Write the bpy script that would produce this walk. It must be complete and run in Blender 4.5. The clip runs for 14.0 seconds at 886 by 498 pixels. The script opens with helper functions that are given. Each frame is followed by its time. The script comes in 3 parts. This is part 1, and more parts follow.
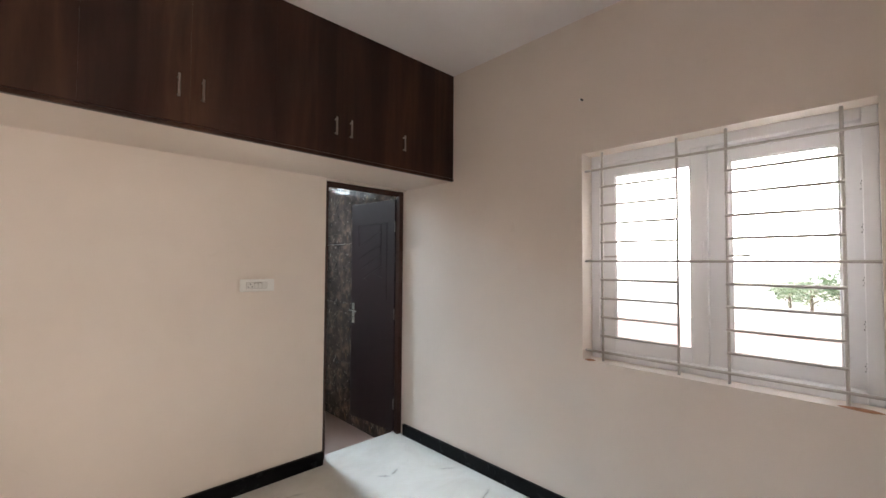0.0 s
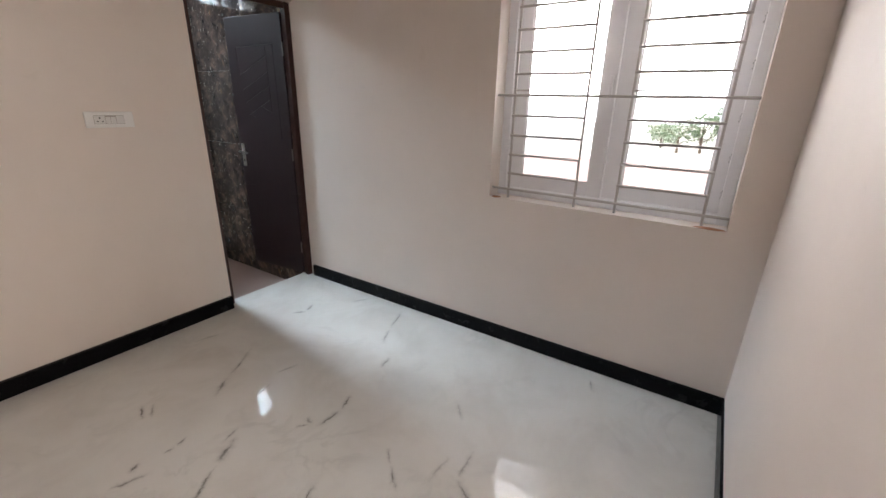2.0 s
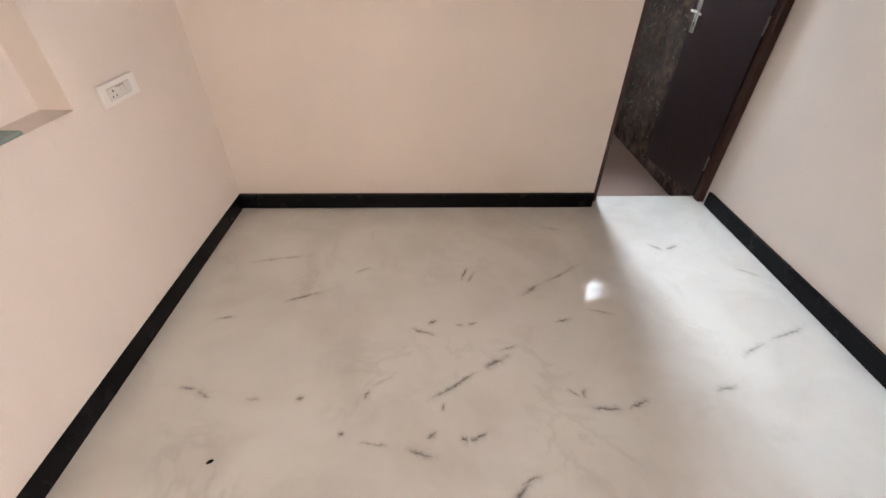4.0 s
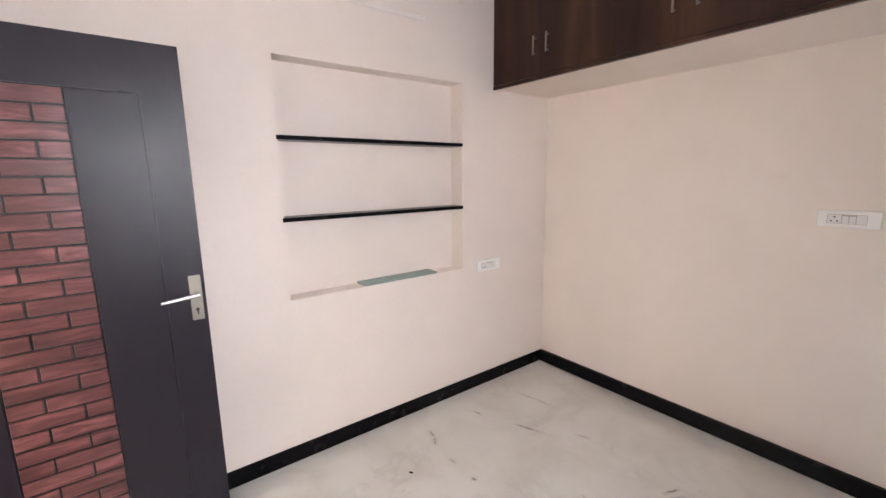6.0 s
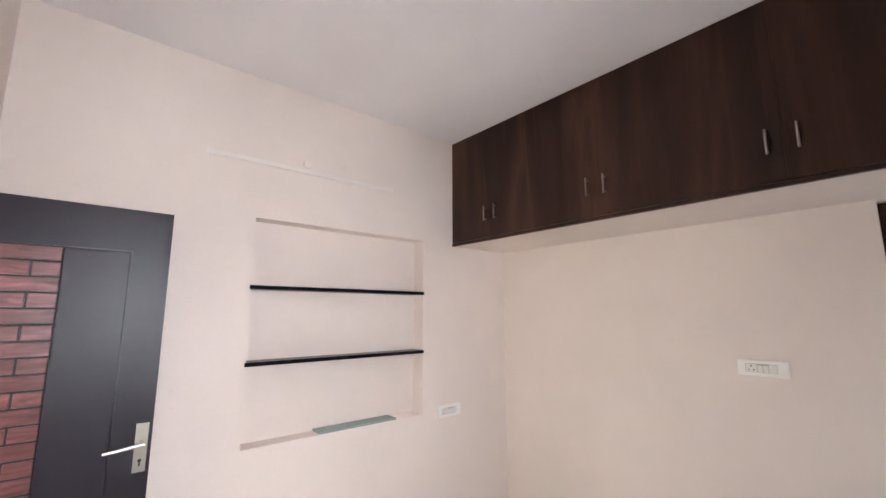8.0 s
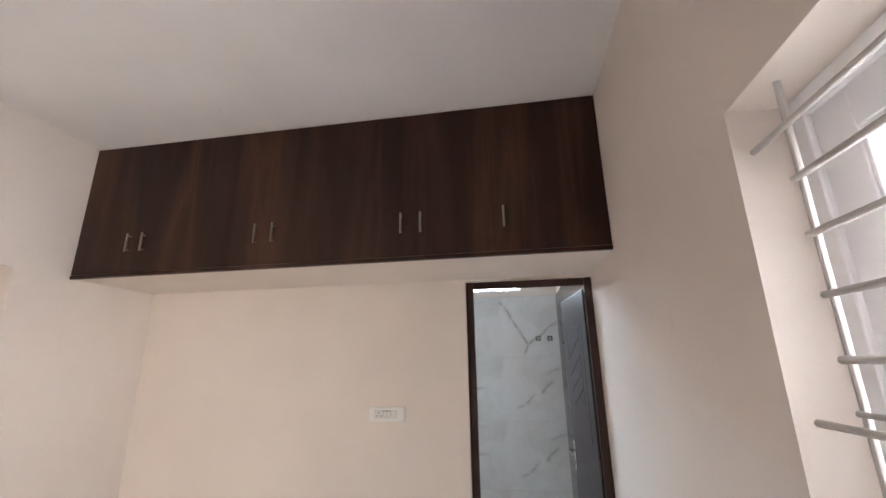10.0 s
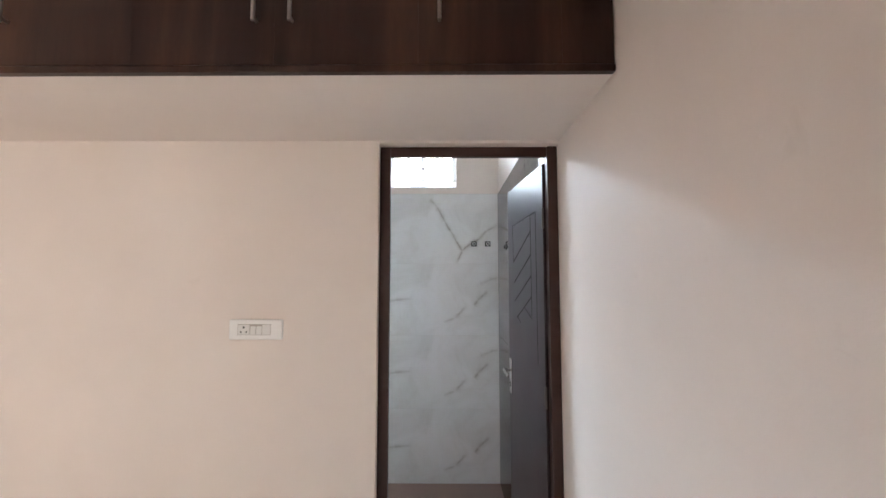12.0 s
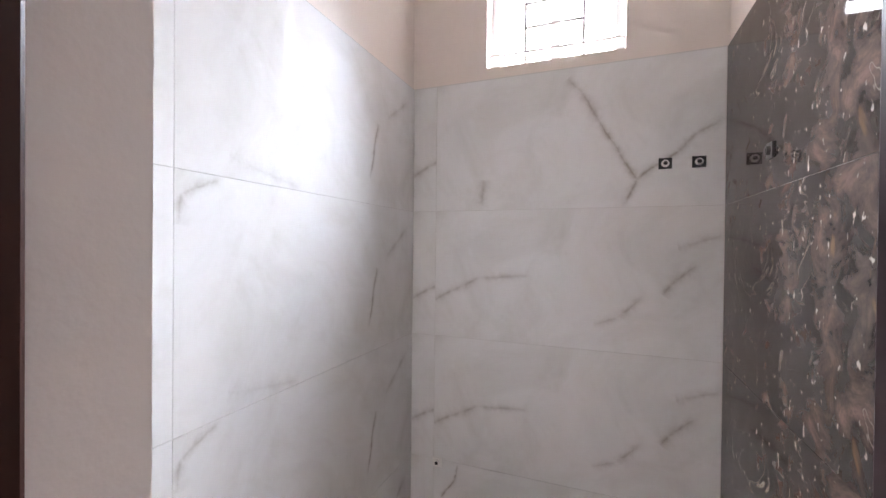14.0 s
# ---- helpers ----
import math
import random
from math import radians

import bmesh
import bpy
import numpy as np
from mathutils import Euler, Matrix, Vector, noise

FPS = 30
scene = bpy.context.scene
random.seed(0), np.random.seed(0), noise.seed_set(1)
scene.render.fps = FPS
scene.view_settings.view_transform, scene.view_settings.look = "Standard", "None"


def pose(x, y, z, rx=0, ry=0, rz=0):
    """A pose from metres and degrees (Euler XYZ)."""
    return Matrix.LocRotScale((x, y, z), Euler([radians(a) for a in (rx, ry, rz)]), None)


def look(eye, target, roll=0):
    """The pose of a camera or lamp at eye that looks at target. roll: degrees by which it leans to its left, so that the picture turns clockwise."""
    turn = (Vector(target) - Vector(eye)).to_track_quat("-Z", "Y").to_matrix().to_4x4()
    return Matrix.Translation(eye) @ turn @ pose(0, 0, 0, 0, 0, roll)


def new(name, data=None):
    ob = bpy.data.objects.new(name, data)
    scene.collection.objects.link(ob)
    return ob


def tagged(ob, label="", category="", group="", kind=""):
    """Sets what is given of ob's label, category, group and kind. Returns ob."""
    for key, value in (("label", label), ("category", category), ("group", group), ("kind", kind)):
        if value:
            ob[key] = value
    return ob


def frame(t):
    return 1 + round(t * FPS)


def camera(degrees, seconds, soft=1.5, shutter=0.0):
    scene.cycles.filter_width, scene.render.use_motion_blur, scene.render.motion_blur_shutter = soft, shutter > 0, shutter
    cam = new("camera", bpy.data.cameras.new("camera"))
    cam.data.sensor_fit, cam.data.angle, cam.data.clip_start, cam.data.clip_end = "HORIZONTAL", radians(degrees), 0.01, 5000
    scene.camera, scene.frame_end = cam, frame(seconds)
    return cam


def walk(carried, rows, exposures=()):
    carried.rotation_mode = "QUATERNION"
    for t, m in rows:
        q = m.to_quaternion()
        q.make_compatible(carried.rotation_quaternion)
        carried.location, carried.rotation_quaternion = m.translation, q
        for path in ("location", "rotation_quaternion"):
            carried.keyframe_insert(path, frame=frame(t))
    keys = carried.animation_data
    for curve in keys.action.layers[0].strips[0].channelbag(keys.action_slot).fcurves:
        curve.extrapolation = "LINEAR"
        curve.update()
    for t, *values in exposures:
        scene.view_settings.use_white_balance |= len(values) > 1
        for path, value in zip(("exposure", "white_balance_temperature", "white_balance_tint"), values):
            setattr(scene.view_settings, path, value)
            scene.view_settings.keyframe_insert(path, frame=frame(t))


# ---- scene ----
cam = camera(94.2, 14.0)
PATH = [
    (0, (-2.26, -2.836, 1.485), (-0.878, -1.391, 1.552), 0.4),
    (0.5, (-2.262, -2.822, 1.493), (-0.635, -1.659, 1.531), 0.2),
    (1, (-2.258, -2.808, 1.49), (-0.527, -1.809, 1.424), 0.3),
    (1.5, (-2.22, -2.783, 1.473), (-0.502, -1.82, 1.123), 0.6),
    (2, (-2.202, -2.759, 1.449), (-0.619, -1.734, 0.783), 1.4),
    (2.5, (-2.214, -2.723, 1.439), (-0.888, -1.558, 0.499), 1.9),
    (3, (-2.177, -2.619, 1.419), (-1.2, -1.273, 0.309), 1.8),
    (3.5, (-1.998, -2.446, 1.42), (-1.449, -0.945, 0.218), 1.6),
    (4, (-1.787, -2.284, 1.41), (-1.746, -0.702, 0.187), 0.6),
    (4.2, (-1.695, -2.242, 1.422), (-1.88, -0.666, 0.205), 0.0),
    (6.3, (-0.775, -2.676, 1.555), (-2.417, -1.551, 1.36), -0.5),
    (6.5, (-0.721, -2.682, 1.544), (-2.389, -1.585, 1.427), -0.5),
    (7, (-0.686, -2.692, 1.532), (-2.367, -1.608, 1.544), -0.4),
    (7.5, (-0.677, -2.696, 1.572), (-2.307, -1.547, 1.724), -0.2),
    (8, (-0.652, -2.675, 1.61), (-2.16, -1.398, 1.916), -0.0),
    (8.5, (-0.625, -2.64, 1.628), (-1.885, -1.15, 2.066), 0.1),
    (9, (-0.568, -2.596, 1.623), (-1.49, -0.904, 2.16), -0.0),
    (9.2, (-0.547, -2.581, 1.62), (-1.324, -0.826, 2.184), -0.2),
    (11.3, (-0.451, -2.256, 1.577), (-0.46, -0.285, 1.919), -0.4),
    (11.5, (-0.453, -2.116, 1.554), (-0.469, -0.136, 1.834), -0.2),
    (12, (-0.48, -1.708, 1.527), (-0.495, 0.287, 1.68), -0.0),
    (12.5, (-0.445, -1.245, 1.519), (-0.528, 0.753, 1.582), 0.1),
    (13, (-0.461, -0.783, 1.525), (-0.684, 1.204, 1.548), 0.2),
    (13.5, (-0.431, -0.361, 1.497), (-0.907, 1.581, 1.528), 0.3),
    (14, (-0.462, -0.04, 1.504), (-1.192, 1.822, 1.487), 0.6),
]
walk(cam, [(t, look(eye, target, roll)) for t, eye, target, roll in PATH],
     [(0.0, 0.38, 6600, 11), (1.5, 0.20, 6450, 13), (2.5, 0.17, 6600, 14), (3.0, 0.24, 6900, 15), (4.0, 0.62, 6900, 17), (6.5, 0.76, 6050, 14), (8.0, 0.76, 6050, 14), (9.0, 0.86, 6100, 11), (11.5, 0.42, 6450, 13), (12.0, 0.84, 6300, 13), (12.5, 0.76, 6250, 12), (13.0, 0.58, 6350, 14), (13.5, 0.94, 7050, 24), (14.0, 0.84, 7050, 26)])

# ---- world, sky and window light ----
world = bpy.data.worlds.new("sky")
scene.world = world
world.use_nodes = True
_n = world.node_tree.nodes
_sky = _n.new("ShaderNodeTexSky")
_sky.sky_type = 'NISHITA'
_sky.sun_disc = False
_sky.sun_elevation = radians(50)
_sky.sun_rotation = radians(252)
world.node_tree.links.new(_sky.outputs[0], _n["Background"].inputs[0])
_n["Background"].inputs[1].default_value = 0.15


def lamp_area(name, m, sx, sy, power, color):
    d = bpy.data.lights.new(name, 'AREA')
    d.shape, d.size, d.size_y, d.energy, d.color = 'RECTANGLE', sx, sy, power, color
    d.spread = radians(140)
    o = new(name, d)
    o.matrix_world = m
    return o


sun_data = bpy.data.lights.new("sun", 'SUN')
sun_data.energy, sun_data.angle, sun_data.color = 3.5, radians(0.5), (1.0, 0.95, 0.88)
sun = new("sun", sun_data)
sun.matrix_world = look((-6, -2, 7.7), (0, 0, 0))

WIN_POWER, BATH_POWER, HALL_POWER = 21.5, 262.0, 7.5
# sky light through the two windows
win_lamp = lamp_area("window_daylight", look((0.222, -2.26, 1.82), (-1, -2.26, 1.56)), 1.17, 0.60, WIN_POWER, (1.0, 0.98, 0.97))
win_lamp.data.spread = radians(110)
bath_lamp = lamp_area("bath_window_daylight", look((-0.687, 2.70, 3.45), (-0.687, 1.95, 2.63)), 0.9, 0.8, BATH_POWER, (0.68, 0.86, 1.0))
bath_lamp.data.spread = radians(96)
# unseen warm fill lamp added in the hall to light the room through the entrance
lamp_area("hall_daylight", look((-2.41, -3.60, 1.2), (-2.41, 0, 1.2)), 0.8, 1.9, HALL_POWER, (1.0, 0.84, 0.66))


# ---- materials ----
def mat(name, color, rough=0.5, metal=0.0, spec=0.5):
    m = bpy.data.materials.new(name)
    m.use_nodes = True
    b = m.node_tree.nodes["Principled BSDF"]
    b.inputs["Base Color"].default_value = (*color, 1)
    b.inputs["Roughness"].default_value = rough
    b.inputs["Metallic"].default_value = metal
    b.inputs["Specular IOR Level"].default_value = spec
    return m


class G:
    """Short hand for a material's node graph."""

    def __init__(self, m):
        self.t = m.node_tree
        self.b = self.t.nodes["Principled BSDF"]

    def node(self, kind, **props):
        n = self.t.nodes.new(kind)
        for k, v in props.items():
            if k == "operation":
                n.operation = v
            elif k == "data_type":
                n.data_type = v
            elif k == "blend_type":
                n.blend_type = v
        return n

    def link(self, a, b):
        self.t.links.new(a, b)

    def put(self, sock, v):
        if isinstance(v, (int, float, tuple)):
            sock.default_value = v
        else:
            self.link(v, sock)

    def coord(self, scale=(1, 1, 1), loc=(0, 0, 0)):
        c = self.node("ShaderNodeTexCoord")
        p = self.node("ShaderNodeMapping")
        p.inputs["Scale"].default_value = scale
        p.inputs["Location"].default_value = loc
        self.link(c.outputs["Object"], p.inputs[0])
        return p.outputs[0]

    def noise(self, vec, scale, detail=4.0, rough=0.55, dist=0.0):
        n = self.node("ShaderNodeTexNoise")
        n.inputs["Scale"].default_value = scale
        n.inputs["Detail"].default_value = detail
        n.inputs["Roughness"].default_value = rough
        n.inputs["Distortion"].default_value = dist
        self.link(vec, n.inputs["Vector"])
        return n.outputs["Fac"]

    def math(self, op, a, b=0.0, c=0.0):
        n = self.node("ShaderNodeMath", operation=op)
        for i, v in enumerate((a, b, c)):
            self.put(n.inputs[i], v)
        return n.outputs[0]

    def ramp(self, fac, stops):
        r = self.node("ShaderNodeValToRGB")
        e = r.color_ramp.elements
        while len(e) < len(stops):
            e.new(0.5)
        for el, (p, c) in zip(e, stops):
            el.position = p
            el.color = (*c, 1) if len(c) == 3 else c
        self.link(fac, r.inputs[0])
        return r.outputs[0]

    def mix(self, fac, a, b, blend="MIX"):
        n = self.node("ShaderNodeMix", data_type="RGBA", blend_type=blend)
        self.put(n.inputs[0], fac)
        for i, v in ((6, a), (7, b)):
            if isinstance(v, tuple):
                v = (*v, 1) if len(v) == 3 else v
            self.put(n.inputs[i], v)
        return n.outputs[2]

    def bump(self, height, strength, distance=0.002):
        n = self.node("ShaderNodeBump")
        n.inputs["Strength"].default_value = strength
        n.inputs["Distance"].default_value = distance
        self.link(height, n.inputs["Height"])
        self.link(n.outputs[0], self.b.inputs["Normal"])

    def color(self, v):
        self.link(v, self.b.inputs["Base Color"])

    def rough(self, v):
        self.link(v, self.b.inputs["Roughness"])


def paint(name, c, bump=0.25):
    """Emulsion on plaster: large uneven patches and a fine roller texture."""
    m = mat(name, c, 0.6, spec=0.14)
    g = G(m)
    v = g.coord()
    big = g.noise(v, 1.3, 3)
    fine = g.noise(v, 26, 3)
    a = g.mix(g.ramp(big, [(0.3, (0, 0, 0)), (0.7, (1, 1, 1))]), tuple(q * 0.95 for q in c), tuple(min(1, q * 1.03) for q in c))
    a = g.mix(g.math("MULTIPLY", fine, 0.10), a, tuple(q * 0.86 for q in c))
    scuff = g.math("MULTIPLY", g.ramp(g.noise(v, 5.5, 5, 0.7, 0.6), [(0.66, (0, 0, 0)), (0.76, (1, 1, 1))]), 0.12)
    g.color(g.mix(scuff, a, (0.45, 0.36, 0.28)))
    g.rough(g.math("MULTIPLY_ADD", big, 0.2, 0.5))
    g.bump(g.math("ADD", g.noise(v, 140, 2), g.math("MULTIPLY", g.noise(v, 9, 3), 2.0)), bump, 0.0012)
    return m


CREAM = (0.81, 0.722, 0.655)
M_WALL = paint("cream_wall_paint", CREAM)
M_CEIL = paint("white_ceiling_paint", (0.86, 0.82, 0.815))
M_REVEAL = paint("white_reveal_paint", (0.82, 0.76, 0.70))


def granite(name):
    m = mat(name, (0.012, 0.012, 0.014), 0.18, spec=0.12)
    g = G(m)
    v = g.coord()
    sp = g.noise(v, 420, 2)
    g.color(g.ramp(sp, [(0.45, (0.005, 0.005, 0.006)), (0.72, (0.012, 0.012, 0.014)), (0.85, (0.05, 0.05, 0.055))]))
    g.rough(g.math("MULTIPLY_ADD", g.noise(v, 14), 0.25, 0.12))
    return m


M_GRANITE = granite("black_granite")


def walnut():
    m = mat("dark_walnut_laminate", (0.05, 0.03, 0.02), 0.32, spec=0.22)
    g = G(m)
    v = g.coord((1, 1, 0.13))
    band = g.noise(v, 3.6, 2, 0.5, 0.9)
    streak = g.noise(g.coord((1, 1, 0.05), (4, 0, 0)), 11, 2, 0.5, 0.3)
    fine = g.noise(v, 60, 4, 0.65, 0.4)
    base = g.ramp(band, [(0.30, (0.020, 0.0085, 0.0065)), (0.45, (0.038, 0.0165, 0.012)), (0.56, (0.056, 0.0245, 0.0165)), (0.66, (0.088, 0.040, 0.024)), (0.78, (0.042, 0.0185, 0.013))])
    base = g.mix(g.ramp(streak, [(0.58, (0, 0, 0)), (0.74, (0.55, 0.55, 0.55))]), base, (0.105, 0.047, 0.027))
    g.color(g.mix(g.math("MULTIPLY", fine, 0.6), base, (0.010, 0.005, 0.004)))
    g.rough(g.math("MULTIPLY_ADD", fine, 0.15, 0.26))
    g.bump(fine, 0.06, 0.0005)
    return m


M_WALNUT = walnut()


def strokes(g, vec, segs, flat, torn=1.0):
    """Soft dark veins along short strokes (u0, v0, u1, v1, half width, depth); flat drops one axis of vec."""
    wob = g.node("ShaderNodeTexNoise")
    wob.inputs["Scale"].default_value = 10.0
    wob.inputs["Detail"].default_value = 7.0
    wob.inputs["Roughness"].default_value = 0.62
    g.link(vec, wob.inputs["Vector"])
    cen = g.node("ShaderNodeVectorMath", operation="SUBTRACT")
    g.link(wob.outputs["Color"], cen.inputs[0])
    cen.inputs[1].default_value = (0.5, 0.5, 0.5)
    sc = g.node("ShaderNodeVectorMath", operation="MULTIPLY")
    g.link(cen.outputs[0], sc.inputs[0])
    sc.inputs[1].default_value = (0.036 * torn,) * 3
    tear = g.node("ShaderNodeTexNoise")
    tear.inputs["Scale"].default_value = 55.0
    tear.inputs["Detail"].default_value = 5.0
    tear.inputs["Roughness"].default_value = 0.7
    g.link(vec, tear.inputs["Vector"])
    tcen = g.node("ShaderNodeVectorMath", operation="SUBTRACT")
    g.link(tear.outputs["Color"], tcen.inputs[0])
    tcen.inputs[1].default_value = (0.5, 0.5, 0.5)
    tsc = g.node("ShaderNodeVectorMath", operation="MULTIPLY_ADD")
    g.link(tcen.outputs[0], tsc.inputs[0])
    tsc.inputs[1].default_value = (0.022 * torn,) * 3
    g.link(sc.outputs[0], tsc.inputs[2])
    add = g.node("ShaderNodeVectorMath", operation="ADD")
    g.link(vec, add.inputs[0])
    g.link(tsc.outputs[0], add.inputs[1])
    fl = g.node("ShaderNodeVectorMath", operation="MULTIPLY")
    g.link(add.outputs[0], fl.inputs[0])
    fl.inputs[1].default_value = flat
    p = fl.outputs[0]
    total = None
    for u0, v0, u1, v1, w, depth in segs:
        if flat[2] == 0:
            a, b = Vector((u0, v0, 0)), Vector((u1, v1, 0))
        elif flat[1] == 0:
            a, b = Vector((u0, 0, v0)), Vector((u1, 0, v1))
        else:
            a, b = Vector((0, u0, v0)), Vector((0, u1, v1))
        ba = b - a
        pa = g.node("ShaderNodeVectorMath", operation="SUBTRACT")
        g.link(p, pa.inputs[0])
        pa.inputs[1].default_value = a
        dt = g.node("ShaderNodeVectorMath", operation="DOT_PRODUCT")
        g.link(pa.outputs[0], dt.inputs[0])
        dt.inputs[1].default_value = ba / ba.length_squared
        h = g.node("ShaderNodeMath", operation="MULTIPLY")
        h.use_clamp = True
        g.link(dt.outputs["Value"], h.inputs[0])
        h.inputs[1].default_value = 1.0
        on = g.node("ShaderNodeVectorMath", operation="SCALE")
        on.inputs[0].default_value = ba
        g.link(h.outputs[0], on.inputs["Scale"])
        ds = g.node("ShaderNodeVectorMath", operation="DISTANCE")
        g.link(pa.outputs[0], ds.inputs[0])
        g.link(on.outputs[0], ds.inputs[1])
        r = g.node("ShaderNodeMapRange")
        g.link(ds.outputs["Value"], r.inputs[0])
        r.inputs[1].default_value, r.inputs[2].default_value = 0.0, w * 2.0
        r.inputs[3].default_value, r.inputs[4].default_value = min(1.0, 0.55 + 0.4 * depth), 0.0
        taper = g.math("POWER", g.math("MULTIPLY", g.math("MULTIPLY", h.outputs[0], g.math("SUBTRACT", 1.02, h.outputs[0])), 3.9), 0.35 if torn == 1.0 else 0.07)
        seg = g.math("MULTIPLY", r.outputs[0], taper)
        total = seg if total is None else g.math("MAXIMUM", total, seg)
    broken = g.ramp(g.noise(vec, 13, 5, 0.72), [(0.32, (0.25, 0.25, 0.25)), (0.53, (1, 1, 1))])
    core = g.math("MULTIPLY", g.math("POWER", total, 5.0), broken)
    halo = g.math("MULTIPLY", g.math("MULTIPLY", g.math("POWER", total, 1.6), g.ramp(g.noise(vec, 16, 5, 0.75), [(0.42, (0, 0, 0)), (0.68, (1, 1, 1))])), 0.5)
    c = g.node("ShaderNodeClamp")
    g.link(g.math("ADD", core, halo), c.inputs[0])
    return c.outputs[0]


# strokes of the floor's print: x, y to x, y, half width, depth
VEINS_A = [(-1.83, -1.41, -1.60, -1.265, .014, 1.4), (-1.60, -1.265, -1.47, -1.19, .020, 1.3), (-1.53, -1.17, -1.43, -1.14, .012, 1.0),
           (-1.905, -1.035, -1.78, -1.083, .014, 1.2), (-1.82, -1.02, -1.778, -.99, .014, 1.2), (-1.70, -1.023, -1.645, -1.026, .014, 1.3),
           (-1.645, -1.026, -1.588, -1.004, .014, 1.3), (-1.66, -.735, -1.612, -.62, .012, 1.2), (-1.63, -.75, -1.57, -.645, .010, .8),
           (-1.385, -.85, -1.25, -.75, .016, 1.0), (-1.25, -.75, -1.0, -.595, .014, 1.0), (-2.52, -.875, -2.335, -.795, .014, 1.0),
           (-2.22, -.66, -2.12, -.618, .012, .8), (-2.80, -.57, -2.455, -.51, .014, .7)]
VEINS_B = [(-2.06, -1.40, -2.037, -1.34, .014, 1.3), (-2.045, -1.345, -1.935, -1.265, .010, .6), (-1.90, -1.578, -1.785, -1.617, .018, 1.5),
           (-2.07, -1.556, -1.94, -1.573, .010, .9), (-1.82, -1.552, -1.778, -1.518, .018, 1.5), (-1.706, -1.547, -1.665, -1.56, .016, 1.5),
           (-1.665, -1.56, -1.594, -1.53, .018, 1.5), (-2.14, -1.53, -2.105, -1.523, .016, 1.2), (-2.325, -1.385, -2.283, -1.378, .014, 1.1),
           (-2.51, -1.39, -2.44, -1.382, .012, .8), (-1.524, -1.707, -1.428, -1.675, .016, 1.1), (-1.757, -1.405, -1.757, -1.447, .009, .9),
           (-2.80, -.973, -2.70, -.96, .014, 1.0), (-1.157, -.243, -1.02, -.285, .012, .6)]
VEINS_C = [(-1.246, -1.01, -1.155, -.988, .012, 1.1), (-1.075, -.932, -.945, -.963, .010, .8), (-1.22, -1.44, -1.075, -1.443, .018, 1.3),
           (-1.075, -1.443, -.957, -1.405, .016, 1.3), (-1.278, -1.348, -1.225, -1.405, .012, 1.0), (-1.20, -1.34, -1.215, -1.405, .014, 1.0),
           (-.575, -.415, -.497, -.483, .014, 1.0), (-.497, -.483, -.39, -.432, .018, 1.0), (-.192, -.637, -.08, -.712, .014, .8),
           (-.498, -1.218, -.34, -1.138, .016, .9), (-.34, -1.138, -.09, -1.045, .014, .9), (-.708, -1.378, -.59, -1.35, .014, .9),
           (-2.785, -1.325, -2.71, -1.338, .014, 1.0), (-2.71, -1.338, -2.632, -1.383, .016, 1.2)]
VEINS_D = [(-2.06, -1.872, -2.015, -1.843, .016, 1.2), (-2.02, -1.845, -1.95, -1.80, .010, .8), (-1.86, -1.966, -1.632, -1.833, .016, 1.3),
           (-1.632, -1.833, -1.452, -1.674, .020, 1.1), (-1.116, -1.795, -1.186, -1.857, .010, .9), (-1.186, -1.857, -1.275, -1.97, .012, 1.0),
           (-.92, -2.12, -1.08, -2.13, .012, .9), (-1.08, -2.13, -1.165, -2.25, .018, 1.0), (-1.165, -2.25, -1.33, -2.203, .018, 1.0),
           (-1.167, -2.04, -1.008, -2.045, .014, .7), (-.68, -1.88, -.795, -1.98, .012, .7), (-.095, -2.40, -.205, -2.455, .012, .8)]


def floor_marble():
    m = mat("white_marble_floor", (0.72, 0.71, 0.68), 0.06, spec=0.30)
    g = G(m)
    v = g.coord()
    cloud = g.noise(v, 2.2, 4, 0.6, 0.5)
    base = g.ramp(cloud, [(0.3, (0.59, 0.56, 0.515)), (0.55, (0.675, 0.65, 0.605)), (0.8, (0.715, 0.695, 0.66))])
    w = g.noise(v, 2.6, 4, 0.6, 0.8)
    line = g.math("ABSOLUTE", g.math("SUBTRACT", w, 0.5))
    faint = g.math("MULTIPLY", g.ramp(line, [(0.0, (0.16, 0.16, 0.16)), (0.05, (0, 0, 0))]), g.ramp(g.noise(v, 2.0, 2), [(0.5, (0, 0, 0)), (0.65, (1, 1, 1))]))
    base = g.mix(faint, base, (0.25, 0.24, 0.22))
    vein = strokes(g, v, VEINS_A + VEINS_B + VEINS_C + VEINS_D, (1, 1, 0))
    g.color(g.mix(g.math("MULTIPLY", vein, 0.92), base, (0.13, 0.12, 0.11)))
    g.rough(g.math("MULTIPLY_ADD", g.noise(v, 30, 2), 0.008, 0.003))
    return m


M_FLOOR = floor_marble()


def wall_marble(name, segs, flat):
    m = mat(name, (0.70, 0.70, 0.68), 0.07)
    g = G(m)
    v = g.coord()
    cloud = g.noise(v, 2.4, 5, 0.6, 1.0)
    base = g.ramp(cloud, [(0.3, (0.70, 0.69, 0.66)), (0.5, (0.80, 0.795, 0.78)), (0.75, (0.83, 0.83, 0.825))])
    vein = strokes(g, v, segs, flat, 0.6)
    haze = g.math("MULTIPLY", g.ramp(g.noise(v, 3.4, 5, 0.62, 1.4), [(0.5, (0, 0, 0)), (0.78, (1, 1, 1))]), 0.22)
    base = g.mix(haze, base, (0.50, 0.47, 0.41))
    g.color(g.mix(g.math("MULTIPLY", vein, 0.72), base, (0.27, 0.225, 0.17)))
    g.rough(g.math("MULTIPLY_ADD", g.noise(v, 22, 2), 0.012, 0.006))
    return m


